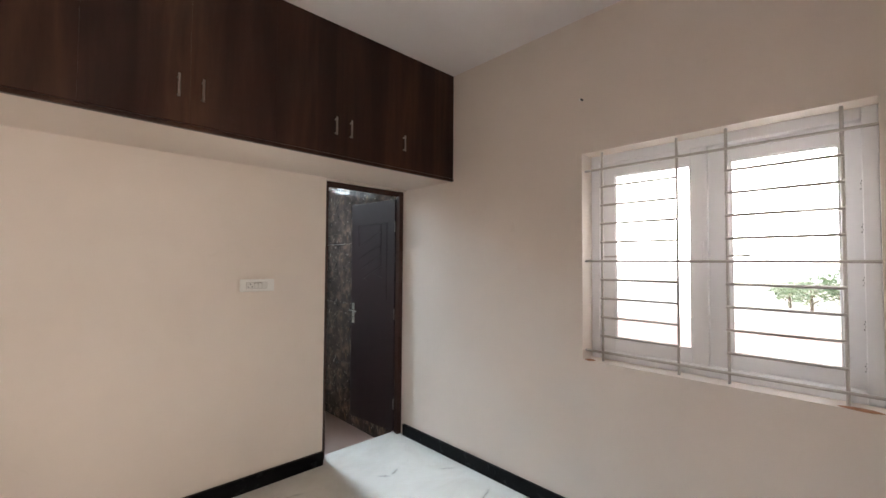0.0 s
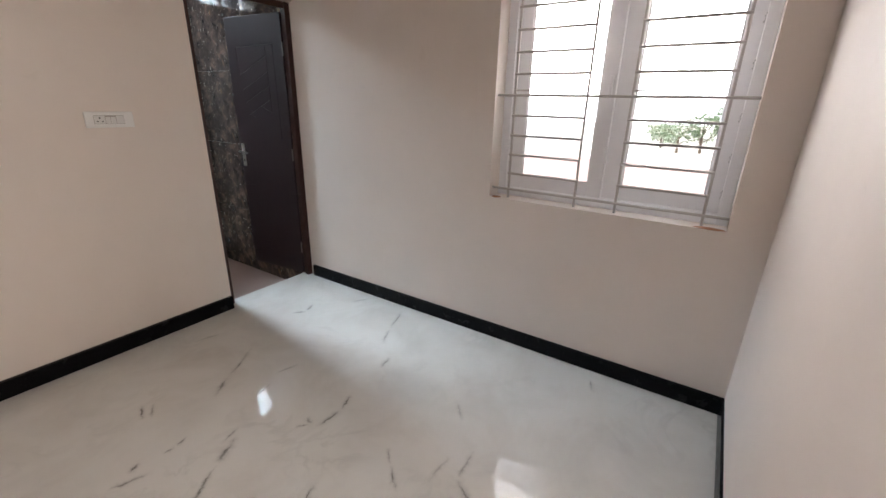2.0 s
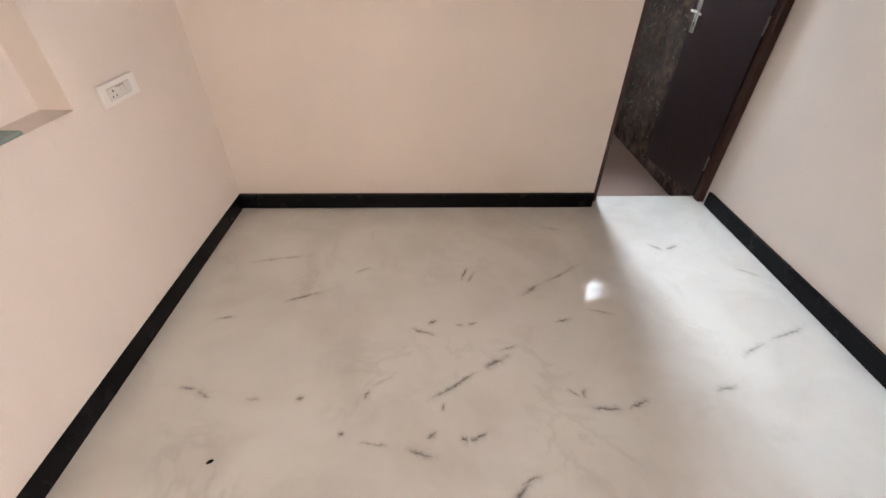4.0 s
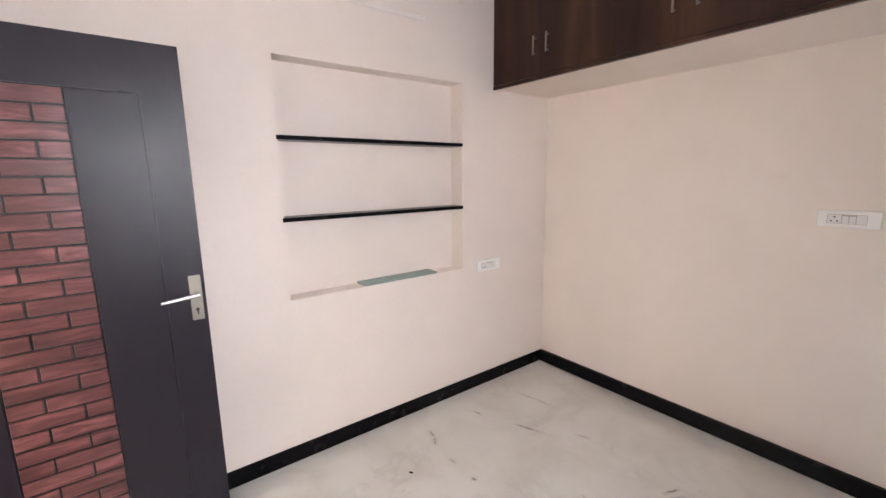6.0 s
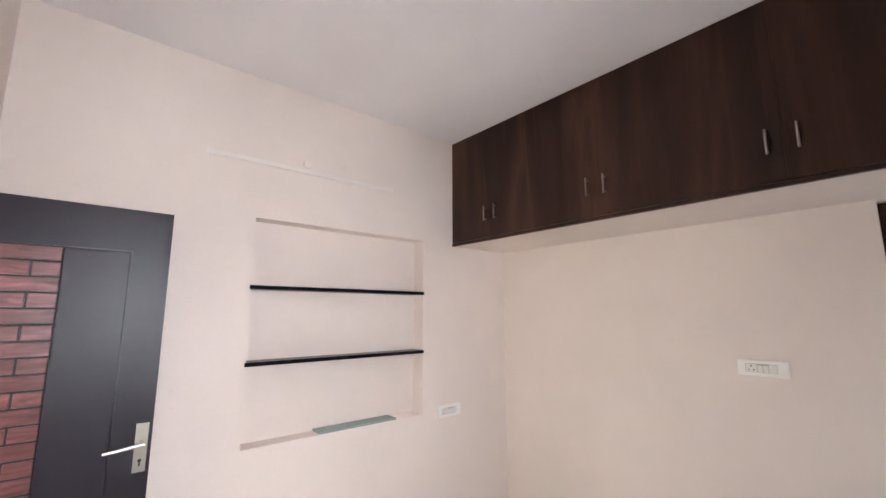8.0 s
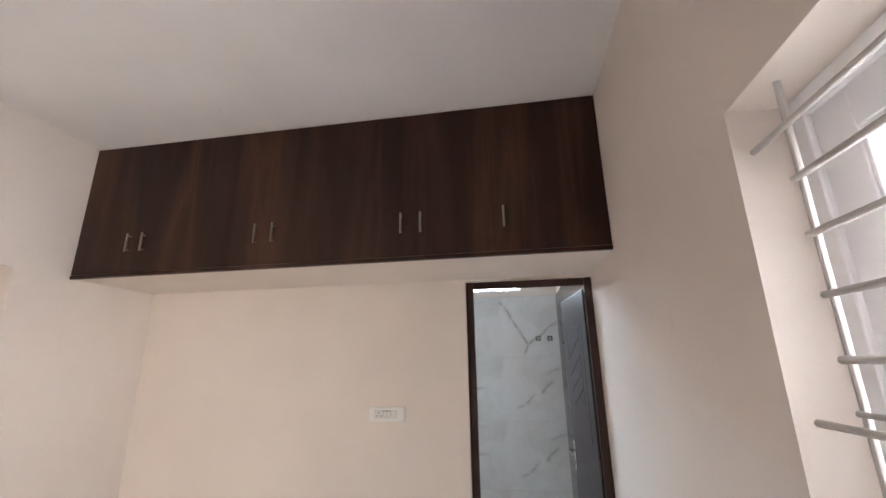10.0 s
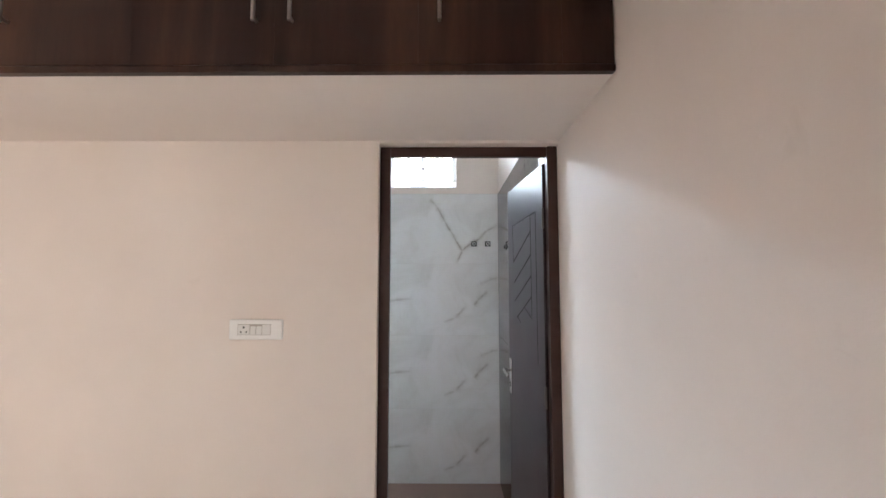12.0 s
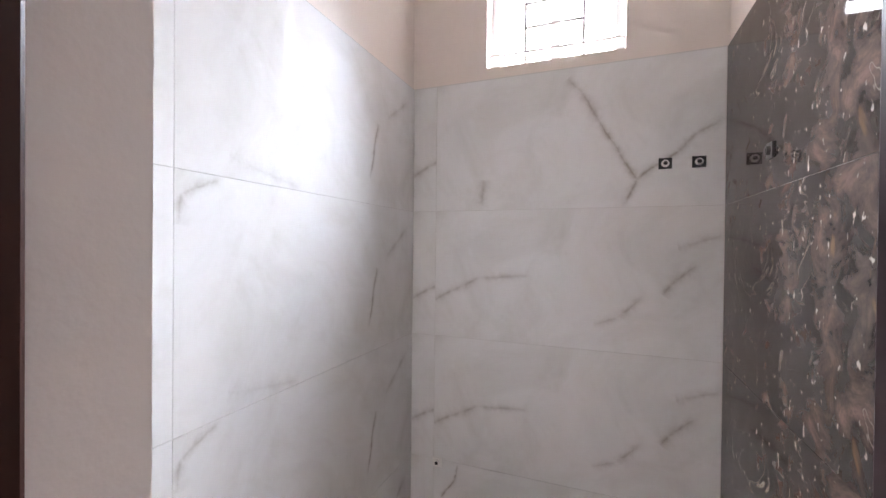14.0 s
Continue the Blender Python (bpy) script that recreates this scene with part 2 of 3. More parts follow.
PRINT_1 = [(.0, .176, .088, .222, .026, .9), (.088, .222, .228, .289, .026, .9), (.228, .289, .44, .306, .024, .8), (.728, .109, .83, .145, .020, .7),
           (.83, .145, .905, .227, .026, .9), (.987, .25, 1.015, .292, .030, 1.0), (1.015, .292, 1.10, .367, .026, .9), (1.04, .437, 1.18, .485, .022, .7)]
PRINT_2 = [(.61, .561, .67, .493, .030, .8), (.67, .493, .74, .365, .028, 1.0), (.74, .365, .82, .228, .024, 1.1), (.82, .228, .888, .113, .022, 1.2),
           (.888, .113, .849, .017, .018, 1.2), (.888, .113, .965, .172, .020, 1.2), (.965, .172, 1.035, .213, .020, 1.1), (1.035, .213, 1.10, .285, .024, 1.0),
           (1.10, .285, 1.185, .33, .026, .9), (.238, .139, .234, .028, .030, .9)]
PRINT_3 = PRINT_1[:7] + [(.041, .422, .060, .455, .012, 1.4), (.060, .455, .113, .521, .012, 1.4), (.113, .521, .126, .592, .011, 1.4)]
PRINT_W = [(.88, .345, .82, .11, .014, 1.2), (1.167, .53, .968, .39, .03, .7), (.01, .48, .02, .55, .02, .8), (.02, .55, .11, .59, .02, .8), (.145, .055, .383, .012, .03, .5)]
M_WTILE = wall_marble("white_marble_tile", PRINT_1, (1, 0, 1))
M_WTILE_TOP = wall_marble("white_marble_tile_branching_vein", PRINT_2, (1, 0, 1))
M_WTILE_LOW = wall_marble("white_marble_tile_dark_vein", PRINT_3, (1, 0, 1))
M_WTILE_W = wall_marble("white_marble_side_tile", PRINT_W, (0, 1, 1))


def brown_marble():
    m = mat("brown_emperador_tile", (0.06, 0.045, 0.035), 0.05, spec=0.3)
    g = G(m)
    v = g.coord()
    n1 = g.noise(v, 10, 6, 0.7, 0.5)
    base = g.ramp(n1, [(0.34, (0.022, 0.017, 0.015)), (0.48, (0.055, 0.041, 0.035)), (0.58, (0.105, 0.074, 0.062)), (0.70, (0.20, 0.128, 0.105)), (0.80, (0.07, 0.052, 0.045))])
    amber = g.ramp(g.noise(g.coord((1, 1, 0.45)), 15, 3, 0.55, 0.5), [(0.66, (0, 0, 0)), (0.74, (0.6, 0.6, 0.6))])
    base = g.mix(amber, base, (0.26, 0.155, 0.085))
    fleck = g.ramp(g.noise(g.coord((1, 1, 0.55), (3, 1, 2)), 42, 3, 0.6, 0.3), [(0.64, (0, 0, 0)), (0.69, (1, 1, 1))])
    base = g.mix(g.math("MULTIPLY", fleck, 0.85), base, (0.56, 0.50, 0.44))
    w = g.noise(v, 3.2, 4, 0.6, 0.8)
    line = g.ramp(g.math("ABSOLUTE", g.math("SUBTRACT", w, 0.5)), [(0.0, (0.8, 0.8, 0.8)), (0.006, (0, 0, 0))])
    where = g.ramp(g.noise(v, 4.0, 2), [(0.55, (0, 0, 0)), (0.64, (1, 1, 1))])
    g.color(g.mix(g.math("MULTIPLY", line, where), base, (0.42, 0.36, 0.30)))
    g.rough(g.math("MULTIPLY_ADD", n1, 0.03, 0.02))
    return m


M_BROWN = brown_marble()
M_BATHFLOOR = mat("brown_matt_floor_tile", (0.36, 0.25, 0.21), 0.45)
M_GROUT = mat("white_tile_grout", (0.62, 0.60, 0.56), 0.8)
M_GROUT_D = mat("dark_tile_grout", (0.10, 0.08, 0.07), 0.8)


def door_paint(name, c, r, spec=0.5):
    m = mat(name, c, r, spec=spec)
    g = G(m)
    v = g.coord((1, 1, 0.25))
    n = g.noise(v, 24, 4, 0.6)
    g.color(g.mix(n, tuple(q * 0.85 for q in c), tuple(q * 1.15 for q in c)))
    g.rough(g.math("MULTIPLY_ADD", g.noise(g.coord(), 5), 0.07, r - 0.03))
    g.bump(n, 0.06, 0.0008)
    return m


M_LEAF = door_paint("dark_brown_moulded_door", (0.024, 0.013, 0.0145), 0.34, 0.36)
M_FRAME = door_paint("dark_brown_door_frame", (0.046, 0.019, 0.014), 0.4, 0.3)
M_ENTRY = door_paint("charcoal_painted_door", (0.014, 0.010, 0.0165), 0.36, 0.34)


def brick_wood():
    m = mat("red_brown_polished_brick", (0.2, 0.07, 0.05), 0.3)
    g = G(m)
    info = g.node("ShaderNodeObjectInfo")
    c = g.node("ShaderNodeTexCoord")
    add = g.node("ShaderNodeVectorMath", operation="ADD")
    g.link(c.outputs["Object"], add.inputs[0])
    g.link(info.outputs["Location"], add.inputs[1])
    p = g.node("ShaderNodeMapping")
    p.inputs["Scale"].default_value = (1, 0.16, 1)
    g.link(add.outputs[0], p.inputs[0])
    n = g.noise(p.outputs[0], 30, 4, 0.6, 0.5)
    base = g.ramp(n, [(0.3, (0.034, 0.012, 0.014)), (0.5, (0.115, 0.037, 0.038)), (0.68, (0.25, 0.094, 0.09))])
    g.color(g.mix(g.math("MULTIPLY", info.outputs["Random"], 0.5), base, (0.10, 0.035, 0.03)))
    g.bump(n, 0.15, 0.001)
    return m


M_BRICK = brick_wood()
M_GROOVE = mat("black_groove", (0.006, 0.006, 0.007), 0.5)
M_CHROME = mat("polished_chrome", (0.75, 0.74, 0.72), 0.18, 1.0)
M_BRASS = mat("antique_brass_plate", (0.40, 0.37, 0.31), 0.33, 1.0)
M_STEEL = mat("brushed_steel_handle", (0.36, 0.32, 0.29), 0.32, 1.0)
M_GRILLE = mat("grey_painted_grille_steel", (0.50, 0.47, 0.45), 0.5)
M_UPVC = mat("white_upvc", (0.88, 0.88, 0.90), 0.3)
M_PLATE = mat("white_switch_plastic", (0.82, 0.80, 0.77), 0.3)
M_KEY = mat("switch_key_plastic", (0.76, 0.74, 0.71), 0.25)
M_BLACK = mat("black_plastic", (0.015, 0.015, 0.016), 0.4)
M_HALL = paint("hall_paint", (0.75, 0.68, 0.58))


def glass(name, tint=(1, 1, 1)):
    m = mat(name, tint, 0.0)
    b = m.node_tree.nodes["Principled BSDF"]
    b.inputs["Transmission Weight"].default_value = 1.0
    b.inputs["IOR"].default_value = 1.45
    return m


M_GLASS = glass("clear_glass")
M_GREENGLASS = mat("green_frosted_glass", (0.36, 0.47, 0.43), 0.12)
M_GREENGLASS.node_tree.nodes["Principled BSDF"].inputs["Transmission Weight"].default_value = 0.25


# ---- building helpers ----
def box(bm, x0, x1, y0, y1, z0, z1):
    r = bmesh.ops.create_cube(bm, size=1.0)
    s = Matrix.Diagonal((abs(x1 - x0), abs(y1 - y0), abs(z1 - z0), 1))
    bmesh.ops.transform(bm, matrix=Matrix.Translation(((x0 + x1) / 2, (y0 + y1) / 2, (z0 + z1) / 2)) @ s, verts=r["verts"])
    return r["verts"]


def bevel(bm, w, seg=2):
    bmesh.ops.bevel(bm, geom=bm.edges[:], offset=w, segments=seg, affect='EDGES', profile=0.5)


def cyl(bm, p, q, r, seg=16, r2=None):
    p, q = Vector(p), Vector(q)
    d = q - p
    m = Matrix.Translation((p + q) / 2) @ d.to_track_quat("Z", "Y").to_matrix().to_4x4()
    bmesh.ops.create_cone(bm, cap_ends=True, segments=seg, radius1=r, radius2=r if r2 is None else r2, depth=d.length, matrix=m)


def link_mesh(name, bm, material, smooth=False):
    me = bpy.data.meshes.new(name)
    bm.to_mesh(me)
    bm.free()
    me.materials.append(material)
    if smooth:
        for p in me.polygons:
            p.use_smooth = True
        me.set_sharp_from_angle(angle=radians(35))
    return new(name, me)


def part(name, bm, material, parent, label="", smooth=False):
    o = link_mesh(name, bm, material, smooth)
    o.parent = parent
    if label:
        o["label"] = label
    return o


def boxes(*bs, w=0.0):
    bm = bmesh.new()
    for b in bs:
        box(bm, *b)
    if w:
        bevel(bm, w)
    return bm


def thing(name, at, label, category, group="", kind="", rz=0.0):
    e = new(name)
    e.matrix_world = pose(*at, 0, 0, rz)
    e.empty_display_size = 0.1
    return tagged(e, label, category, group, kind)


def structure(name, bm, material, label="", category=""):
    return tagged(link_mesh(name, bm, material), label, category, kind="structure")


# ---- shell of the bedroom: x = 0 window wall, y = 0 loft wall ----
XW, YS, ZC = -3.010, -3.030, 2.950
T = 0.23
structure("floor", boxes((XW - 0.05, 0.02, YS - 0.23, 0.115, -0.2, 0.0)), M_FLOOR, "polished white marble floor with grey-brown veins", "floor")
structure("ceiling", boxes((XW - 0.3, 0.3, YS - 0.3, 0.07, ZC, ZC + 0.15)), M_CEIL, "white painted plaster ceiling of the bedroom", "ceiling")

WY0, WY1, WZ0, WZ1 = -2.861, -1.656, 0.929, 2.133
structure("wall_east", boxes((0, T, YS - T, WY0, -0.2, ZC), (0, T, WY1, 0.14, -0.2, ZC),
                             (0, T, WY0, WY1, -0.2, WZ0), (0, T, WY0, WY1, WZ1, ZC)), M_WALL, "cream painted wall with a grilled window", "wall")
DX0 = -0.766
structure("wall_north", boxes((XW - T, DX0, 0, 0.14, -0.2, ZC), (DX0, 0.0, 0, 0.14, 2.108, ZC), (DX0, -0.738, 0.0745, 0.142, 0.0, 2.108)), M_WALL, "cream painted wall below the loft cabinet", "wall")
NY0, NY1, NZ0, NZ1, ND = -2.028, -0.864, 0.918, 2.130, 0.115
structure("wall_west", boxes((XW - T, XW, YS - T, NY0, -0.2, ZC), (XW - T, XW, NY1, 0.0, -0.2, ZC),
                             (XW - T, XW, NY0, NY1, -0.2, NZ0), (XW - T, XW, NY0, NY1, NZ1, ZC),
                             (XW - T, XW - ND, NY0, NY1, NZ0, NZ1)), M_WALL, "cream painted wall with a recessed shelf niche", "wall")
EX0, EX1, EZ = -2.866, -1.960, 2.105
structure("wall_south", boxes((XW, EX0, YS - T, YS, -0.2, ZC), (EX1, 0, YS - T, YS, -0.2, ZC),
                              (EX0, EX1, YS - T, YS, EZ, ZC)), M_WALL, "cream painted wall with the entrance opening", "wall")
structure("loft_slab", boxes((XW, 0, -0.565, 0, 2.12, 2.165)), M_WALL, "cream painted concrete loft slab under the cabinet", "slab")

# skirting of black granite
sk = 0.012
for nm, b in (("baseboard_north", (XW + 0.006, DX0 - 0.002, -0.026, 0.0, 0, 0.095)), ("baseboard_west", (XW, XW + 0.006, YS, 0, 0, 0.095)),
              ("baseboard_east", (-0.020, 0, YS, 0.0, 0, 0.095)), ("baseboard_south", (EX1 + 0.01, -0.020, YS, YS + sk, 0, 0.095))):
    structure(nm, boxes(b, w=0.002), M_GRANITE, "polished black granite skirting along the wall", "skirting")

# ---- bathroom shell ----
BX0, BX1, BY0, BY1, BZ = -1.362, -0.022, 0.14, 1.834, -0.14
structure("bath_floor", boxes((BX0 - 0.1, 0.02, 0.115, BY1 + 0.1, BZ - 0.1, BZ)), M_BATHFLOOR, "brown matt tiled bathroom floor, a step lower", "floor")
structure("bath_ceiling", boxes((BX0 - 0.2, 0.2, 0.07, BY1 + 0.25, 2.95, 3.1)), M_CEIL, "white painted bathroom ceiling", "ceiling")
VX0, VX1, VZ0, VZ1 = -0.986, -0.389, 2.335, 2.925
structure("bath_wall_north", boxes((BX0 - 0.2, VX0, BY1, BY1 + T, -0.3, 2.95), (VX1, 0.2, BY1, BY1 + T, -0.3, 2.95),
                                   (VX0, VX1, BY1, BY1 + T, -0.3, VZ0), (VX0, VX1, BY1, BY1 + T, VZ1, 2.95)), M_WALL, "cream painted bathroom wall above white tiles", "wall")
structure("bath_wall_west", boxes((BX0 - T, BX0, BY0, BY1, -0.3, 2.95)), M_WALL, "cream painted bathroom wall above white tiles", "wall")
structure("bath_wall_east", boxes((BX1, T, BY0, BY1, -0.3, 2.95)), M_WALL, "cream painted bathroom wall above brown tiles", "wall")

# ---- hall beyond the entrance ----
structure("hall_floor", boxes((-4.2, 0.5, -5.2, YS - T, -0.2, 0.0)), M_FLOOR, "white marble floor of the hall", "floor")
structure("hall_wall", boxes((-4.2, 0.5, -5.4, -5.2, -0.2, ZC)), M_HALL, "cream painted wall of the hall", "wall")
structure("hall_wall_west", boxes((-4.4, -4.2, -5.4, YS - T, -0.2, ZC)), M_HALL, "cream painted end wall of the hall", "wall")
structure("hall_wall_east", boxes((0.5, 0.7, -5.4, YS - T, -0.2, ZC)), M_HALL, "cream painted end wall of the hall", "wall")
structure("hall_ceiling", boxes((-4.4, 0.7, -5.4, YS - 0.3, ZC, ZC + 0.15)), M_CEIL, "white hall ceiling", "ceiling")

# ---- ground and distance outside ----
M_GROUND = paint("dusty_ground", (0.50, 0.45, 0.39))
M_PINK = paint("pale_pink_render", (0.66, 0.50, 0.46))
structure("ground", boxes((-400, 400, -400, 400, -0.6, -0.45)), M_GROUND, "pale dusty ground outside the house", "ground")
structure("boundary_wall", boxes((6.0, 6.2, -14, 8, -0.45, 0.53)), M_PINK, "pale pink rendered boundary wall outside the window", "wall")


def glow(name, c, strength):
    m = mat(name, (0.8, 0.8, 0.8), 1.0)
    b = m.node_tree.nodes["Principled BSDF"]
    b.inputs["Emission Color"].default_value = (*c, 1)
    b.inputs["Emission Strength"].default_value = strength
    return m


M_SKY = glow("bright_hazy_sky", (0.95, 0.98, 1.0), 3.5)
structure("backdrop", boxes((60.0, 60.2, -90, 70, -0.45, 150)), M_SKY, "bright hazy white sky beyond the window", "sky")
structure("backdrop_north", boxes((-36, 32, 60.0, 60.2, -0.45, 75)), glow("bright_open_sky", (0.74, 0.90, 1.0), 13.0), "bright hazy white sky beyond the bathroom window", "sky")

# ---- small trees beyond the boundary wall ----
def leaf_paint():
    m = mat("sunlit_green_leaves", (0.09, 0.12, 0.05), 0.5)
    g = G(m)
    isl = g.node("ShaderNodeNewGeometry").outputs["Random Per Island"]
    g.color(g.ramp(isl, [(0.0, (0.06, 0.10, 0.04)), (0.6, (0.11, 0.16, 0.07)), (1.0, (0.19, 0.22, 0.11))]))
    return m


M_LEAVES = leaf_paint()
M_BARK = paint("grey_brown_bark", (0.20, 0.15, 0.11))


def small_tree(x, y, height, width):
    e = thing("tree", (x, y, -0.45), "small leafy green tree beyond the boundary wall", "tree", "trees outside")
    bm = bmesh.new()
    top = height * 0.72
    cyl(bm, (0, 0, 0), (0.04, 0.05, top), 0.07, 8, 0.025)
    tips = []
    for k in range(9):
        a, h = k * 2.4, height * (0.12 + 0.07 * k)
        tip = (math.cos(a) * width * random.uniform(0.25, 0.5), math.sin(a) * width * random.uniform(0.25, 0.5), min(height * 0.95, h + height * random.uniform(0.1, 0.3)))
        cyl(bm, (0.02, 0.02, h * 0.8), tip, 0.025, 6, 0.008)
        tips.append(tip)
    part("trunk", bm, M_BARK, e, smooth=True)
    verts, faces = [], []
    for tip in tips:
        for k in range(130):
            c = Vector(tip) + Vector((random.gauss(0, 0.17), random.gauss(0, 0.17), random.gauss(0, 0.13))) * width * 0.75
            u = Vector((random.gauss(0, 1), random.gauss(0, 1), random.gauss(0, 0.6))).normalized() * random.uniform(0.05, 0.10)
            w = u.orthogonal().normalized() * random.uniform(0.018, 0.03)
            n = len(verts)
            verts += [c - u, c + w, c + u, c - w]
            faces.append((n, n + 1, n + 2, n + 3))
    me = bpy.data.meshes.new("crown")
    me.from_pydata(verts, [], faces)
    me.materials.append(M_LEAVES)
    crown = new("crown", me)
    crown.parent = e


for at in ((20.0, -1.1, 1.55, 1.4), (20.5, -2.0, 2.05, 1.3), (20.2, -2.9, 2.10, 1.5), (22.0, -0.2, 1.30, 1.5), (21.0, -4.3, 1.9, 1.6)):
    small_tree(*at)

# ---- loft cabinet ----
LY = -0.585
loft = thing("loft_cabinet", (0, 0, 0), "dark walnut laminate loft cabinet with seven closed doors", "cabinet")
part("carcass", boxes((XW + 0.004, -0.003, LY + 0.022, -0.004, 2.168, ZC - 0.003)), M_WALNUT, loft)
part("bottom_lip", boxes((XW + 0.003, -0.002, LY - 0.004, LY + 0.02, 2.116, 2.136), w=0.002), M_WALNUT, loft, "dark edge strip under the doors")
EDGES = [XW + 0.004, -2.598, -2.198, -1.793, -1.383, -0.971, -0.559, -0.150, -0.004]
HANDLE_X = [-2.646, -2.550, -1.843, -1.741, -1.023, -0.920, -0.498]
handle_mesh = None
for i in range(8):
    a, b = EDGES[i] + 0.0001, EDGES[i + 1] - 0.0001
    if i < 7:
        d = part("door", boxes((a, b, LY, LY + 0.019, 2.139, ZC - 0.004)), M_WALNUT, loft)
        bm = bmesh.new()
        hx = HANDLE_X[i]
        for z in (2.268, 2.352):
            cyl(bm, (hx, LY + 0.001, z), (hx, LY - 0.024, z), 0.0048, 10)
        cyl(bm, (hx, LY - 0.024, 2.256), (hx, LY - 0.024, 2.364), 0.0058, 12)
        part("handle", bm, M_STEEL, d, "brushed steel bar handle", True)
    else:
        part("end_panel", boxes((a, b, LY, LY + 0.019, 2.139, ZC - 0.004)), M_WALNUT, loft)

# ---- niche shelves and the glass strip ----
for z in (1.747, 1.340):
    tagged(link_mesh("niche_shelf", boxes((XW - ND, XW + 0.005, NY0 - 0.008, NY1 + 0.006, z - 0.011, z + 0.011), w=0.002), M_GRANITE),
           "thin black granite shelf set in the wall niche", "shelf", "niche shelves")
tagged(link_mesh("glass_strip", boxes((XW - 0.112, XW - 0.004, -1.60, -1.075, NZ0, NZ0 + 0.012), w=0.001), M_GREENGLASS),
       "strip of greenish glass lying on the niche sill", "glass")


# ---- window with sliding sashes ----
def window_sash(parent, y0, y1, x, z0, z1, s0, s1):
    """A sliding sash with stiles s0 and s1 wide, a stepped glazing bead and its pane."""
    lo, hi = z0 + 0.081, z1 - 0.086
    f = part("sash", boxes((x, x + 0.03, y0, y0 + s0, z0, z1), (x, x + 0.03, y1 - s1, y1, z0, z1),
                           (x, x + 0.03, y0 + s0, y1 - s1, z0, lo), (x, x + 0.03, y0 + s0, y1 - s1, hi, z1), w=0.003), M_UPVC, parent)
    a, b = y0 + s0, y1 - s1
    part("bead", boxes((x + 0.003, x + 0.012, a, a + 0.009, lo, hi), (x + 0.003, x + 0.012, b - 0.009, b, lo, hi),
                       (x + 0.003, x + 0.012, a + 0.009, b - 0.009, lo, lo + 0.009), (x + 0.003, x + 0.012, a + 0.009, b - 0.009, hi - 0.009, hi), w=0.002), M_UPVC, f)
    p = part("pane", boxes((x + 0.013, x + 0.018, a - 0.005, b + 0.005, lo - 0.005, hi + 0.005)), M_GLASS, f, "clear glass pane")
    p.visible_shadow = False
    return f


win = thing("window_1", (0.15, (WY0 + WY1) / 2, WZ0), "white plastic two-sash sliding window behind a grille", "window", kind="structure")
win.matrix_world = Matrix.Identity(4)
part("window_frame", boxes((0.115, 0.195, WY0, WY0 + 0.05, WZ0, WZ1), (0.115, 0.195, WY1 - 0.05, WY1, WZ0, WZ1),
                           (0.115, 0.195, WY0 + 0.05, WY1 - 0.05, WZ0, WZ0 + 0.05), (0.115, 0.195, WY0 + 0.05, WY1 - 0.05, WZ1 - 0.05, WZ1), w=0.004), M_UPVC, win)
window_sash(win, -2.262, WY1 - 0.045, 0.128, WZ0 + 0.04, WZ1 - 0.045, 0.072, 0.093)
window_sash(win, WY0 + 0.045, -2.252, 0.160, WZ0 + 0.04, WZ1 - 0.045, 0.071, 0.101)

# latch, handle pull and the small printed marks on the right sash
M_MARK = mat("grey_printed_mark", (0.35, 0.35, 0.36), 0.6)
bm = boxes((0.118, 0.130, -2.246, -2.228, 1.49, 1.60), w=0.003)
part("latch", bm, M_UPVC, win, "white plastic latch")
bm = bmesh.new()
for z in (1.80, 1.62, 1.40, 1.22, 1.05):
    for k in range(4):
        box(bm, 0.1583, 0.1590, -2.808 - 0.004 * (k % 2), -2.804 - 0.004 * (k % 2), z + k * 0.011, z + k * 0.011 + 0.006)
part("printed_marks", bm, M_MARK, win, "small grey printed marks")
# broken plaster at the corners of the sill
M_CHIP = paint("broken_terracotta_plaster", (0.42, 0.20, 0.11))
for y, w in ((-2.805, 0.13), (-1.68, 0.06)):
    bm = bmesh.new()
    bmesh.ops.create_icosphere(bm, subdivisions=2, radius=1.0)
    for v in bm.verts:
        v.co = Vector((v.co.x * 0.022, v.co.y * w / 2, v.co.z * 0.005)) * (1 + 0.35 * noise.noise(v.co * 2.3 + Vector((y, 0, 0))))
    o = link_mesh("plaster_chip", bm, M_CHIP, True)
    o.location = (0.016, y + (0.012 if w > 0.1 else -0.012), WZ0 + 0.001)
    tagged(o, "patch of broken terracotta plaster on the window sill", "plaster patch", "sill patches")

grille = thing("window_grille", (0, 0, 0), "grey painted steel bar grille set into the window reveal", "grille")
GX, BAR = 0.05, 0.0066


def bar(p, q, r=BAR):
    bm = bmesh.new()
    cyl(bm, p, q, r, 10)
    part("bar", bm, M_GRILLE, grille, smooth=True)


for y in (-1.755, -2.148, -2.361, -2.757):
    bar((GX, y, WZ0 - 0.004), (GX, y, WZ1 + 0.004))
for z in (2.034, 1.501, 0.981):
    bar((GX - 0.011, WY0 - 0.004, z), (GX - 0.011, WY1 + 0.004, z))
for y0, y1 in ((-2.148, -1.755), (-2.757, -2.361)):
    for k in (0, 1, 2, 3, 5, 6, 7, 8):
        z = 1.930 - k * 0.107
        bar((GX - 0.010, y0 - 0.006, z), (GX - 0.010, y1 + 0.006, z))

# two short rod ends left beside the middle bar
for y0, y1 in ((-2.452, -2.361), (-1.84, -1.755)):
    bar((GX - 0.010, y0, 1.527), (GX - 0.010, y1, 1.527), 0.005)

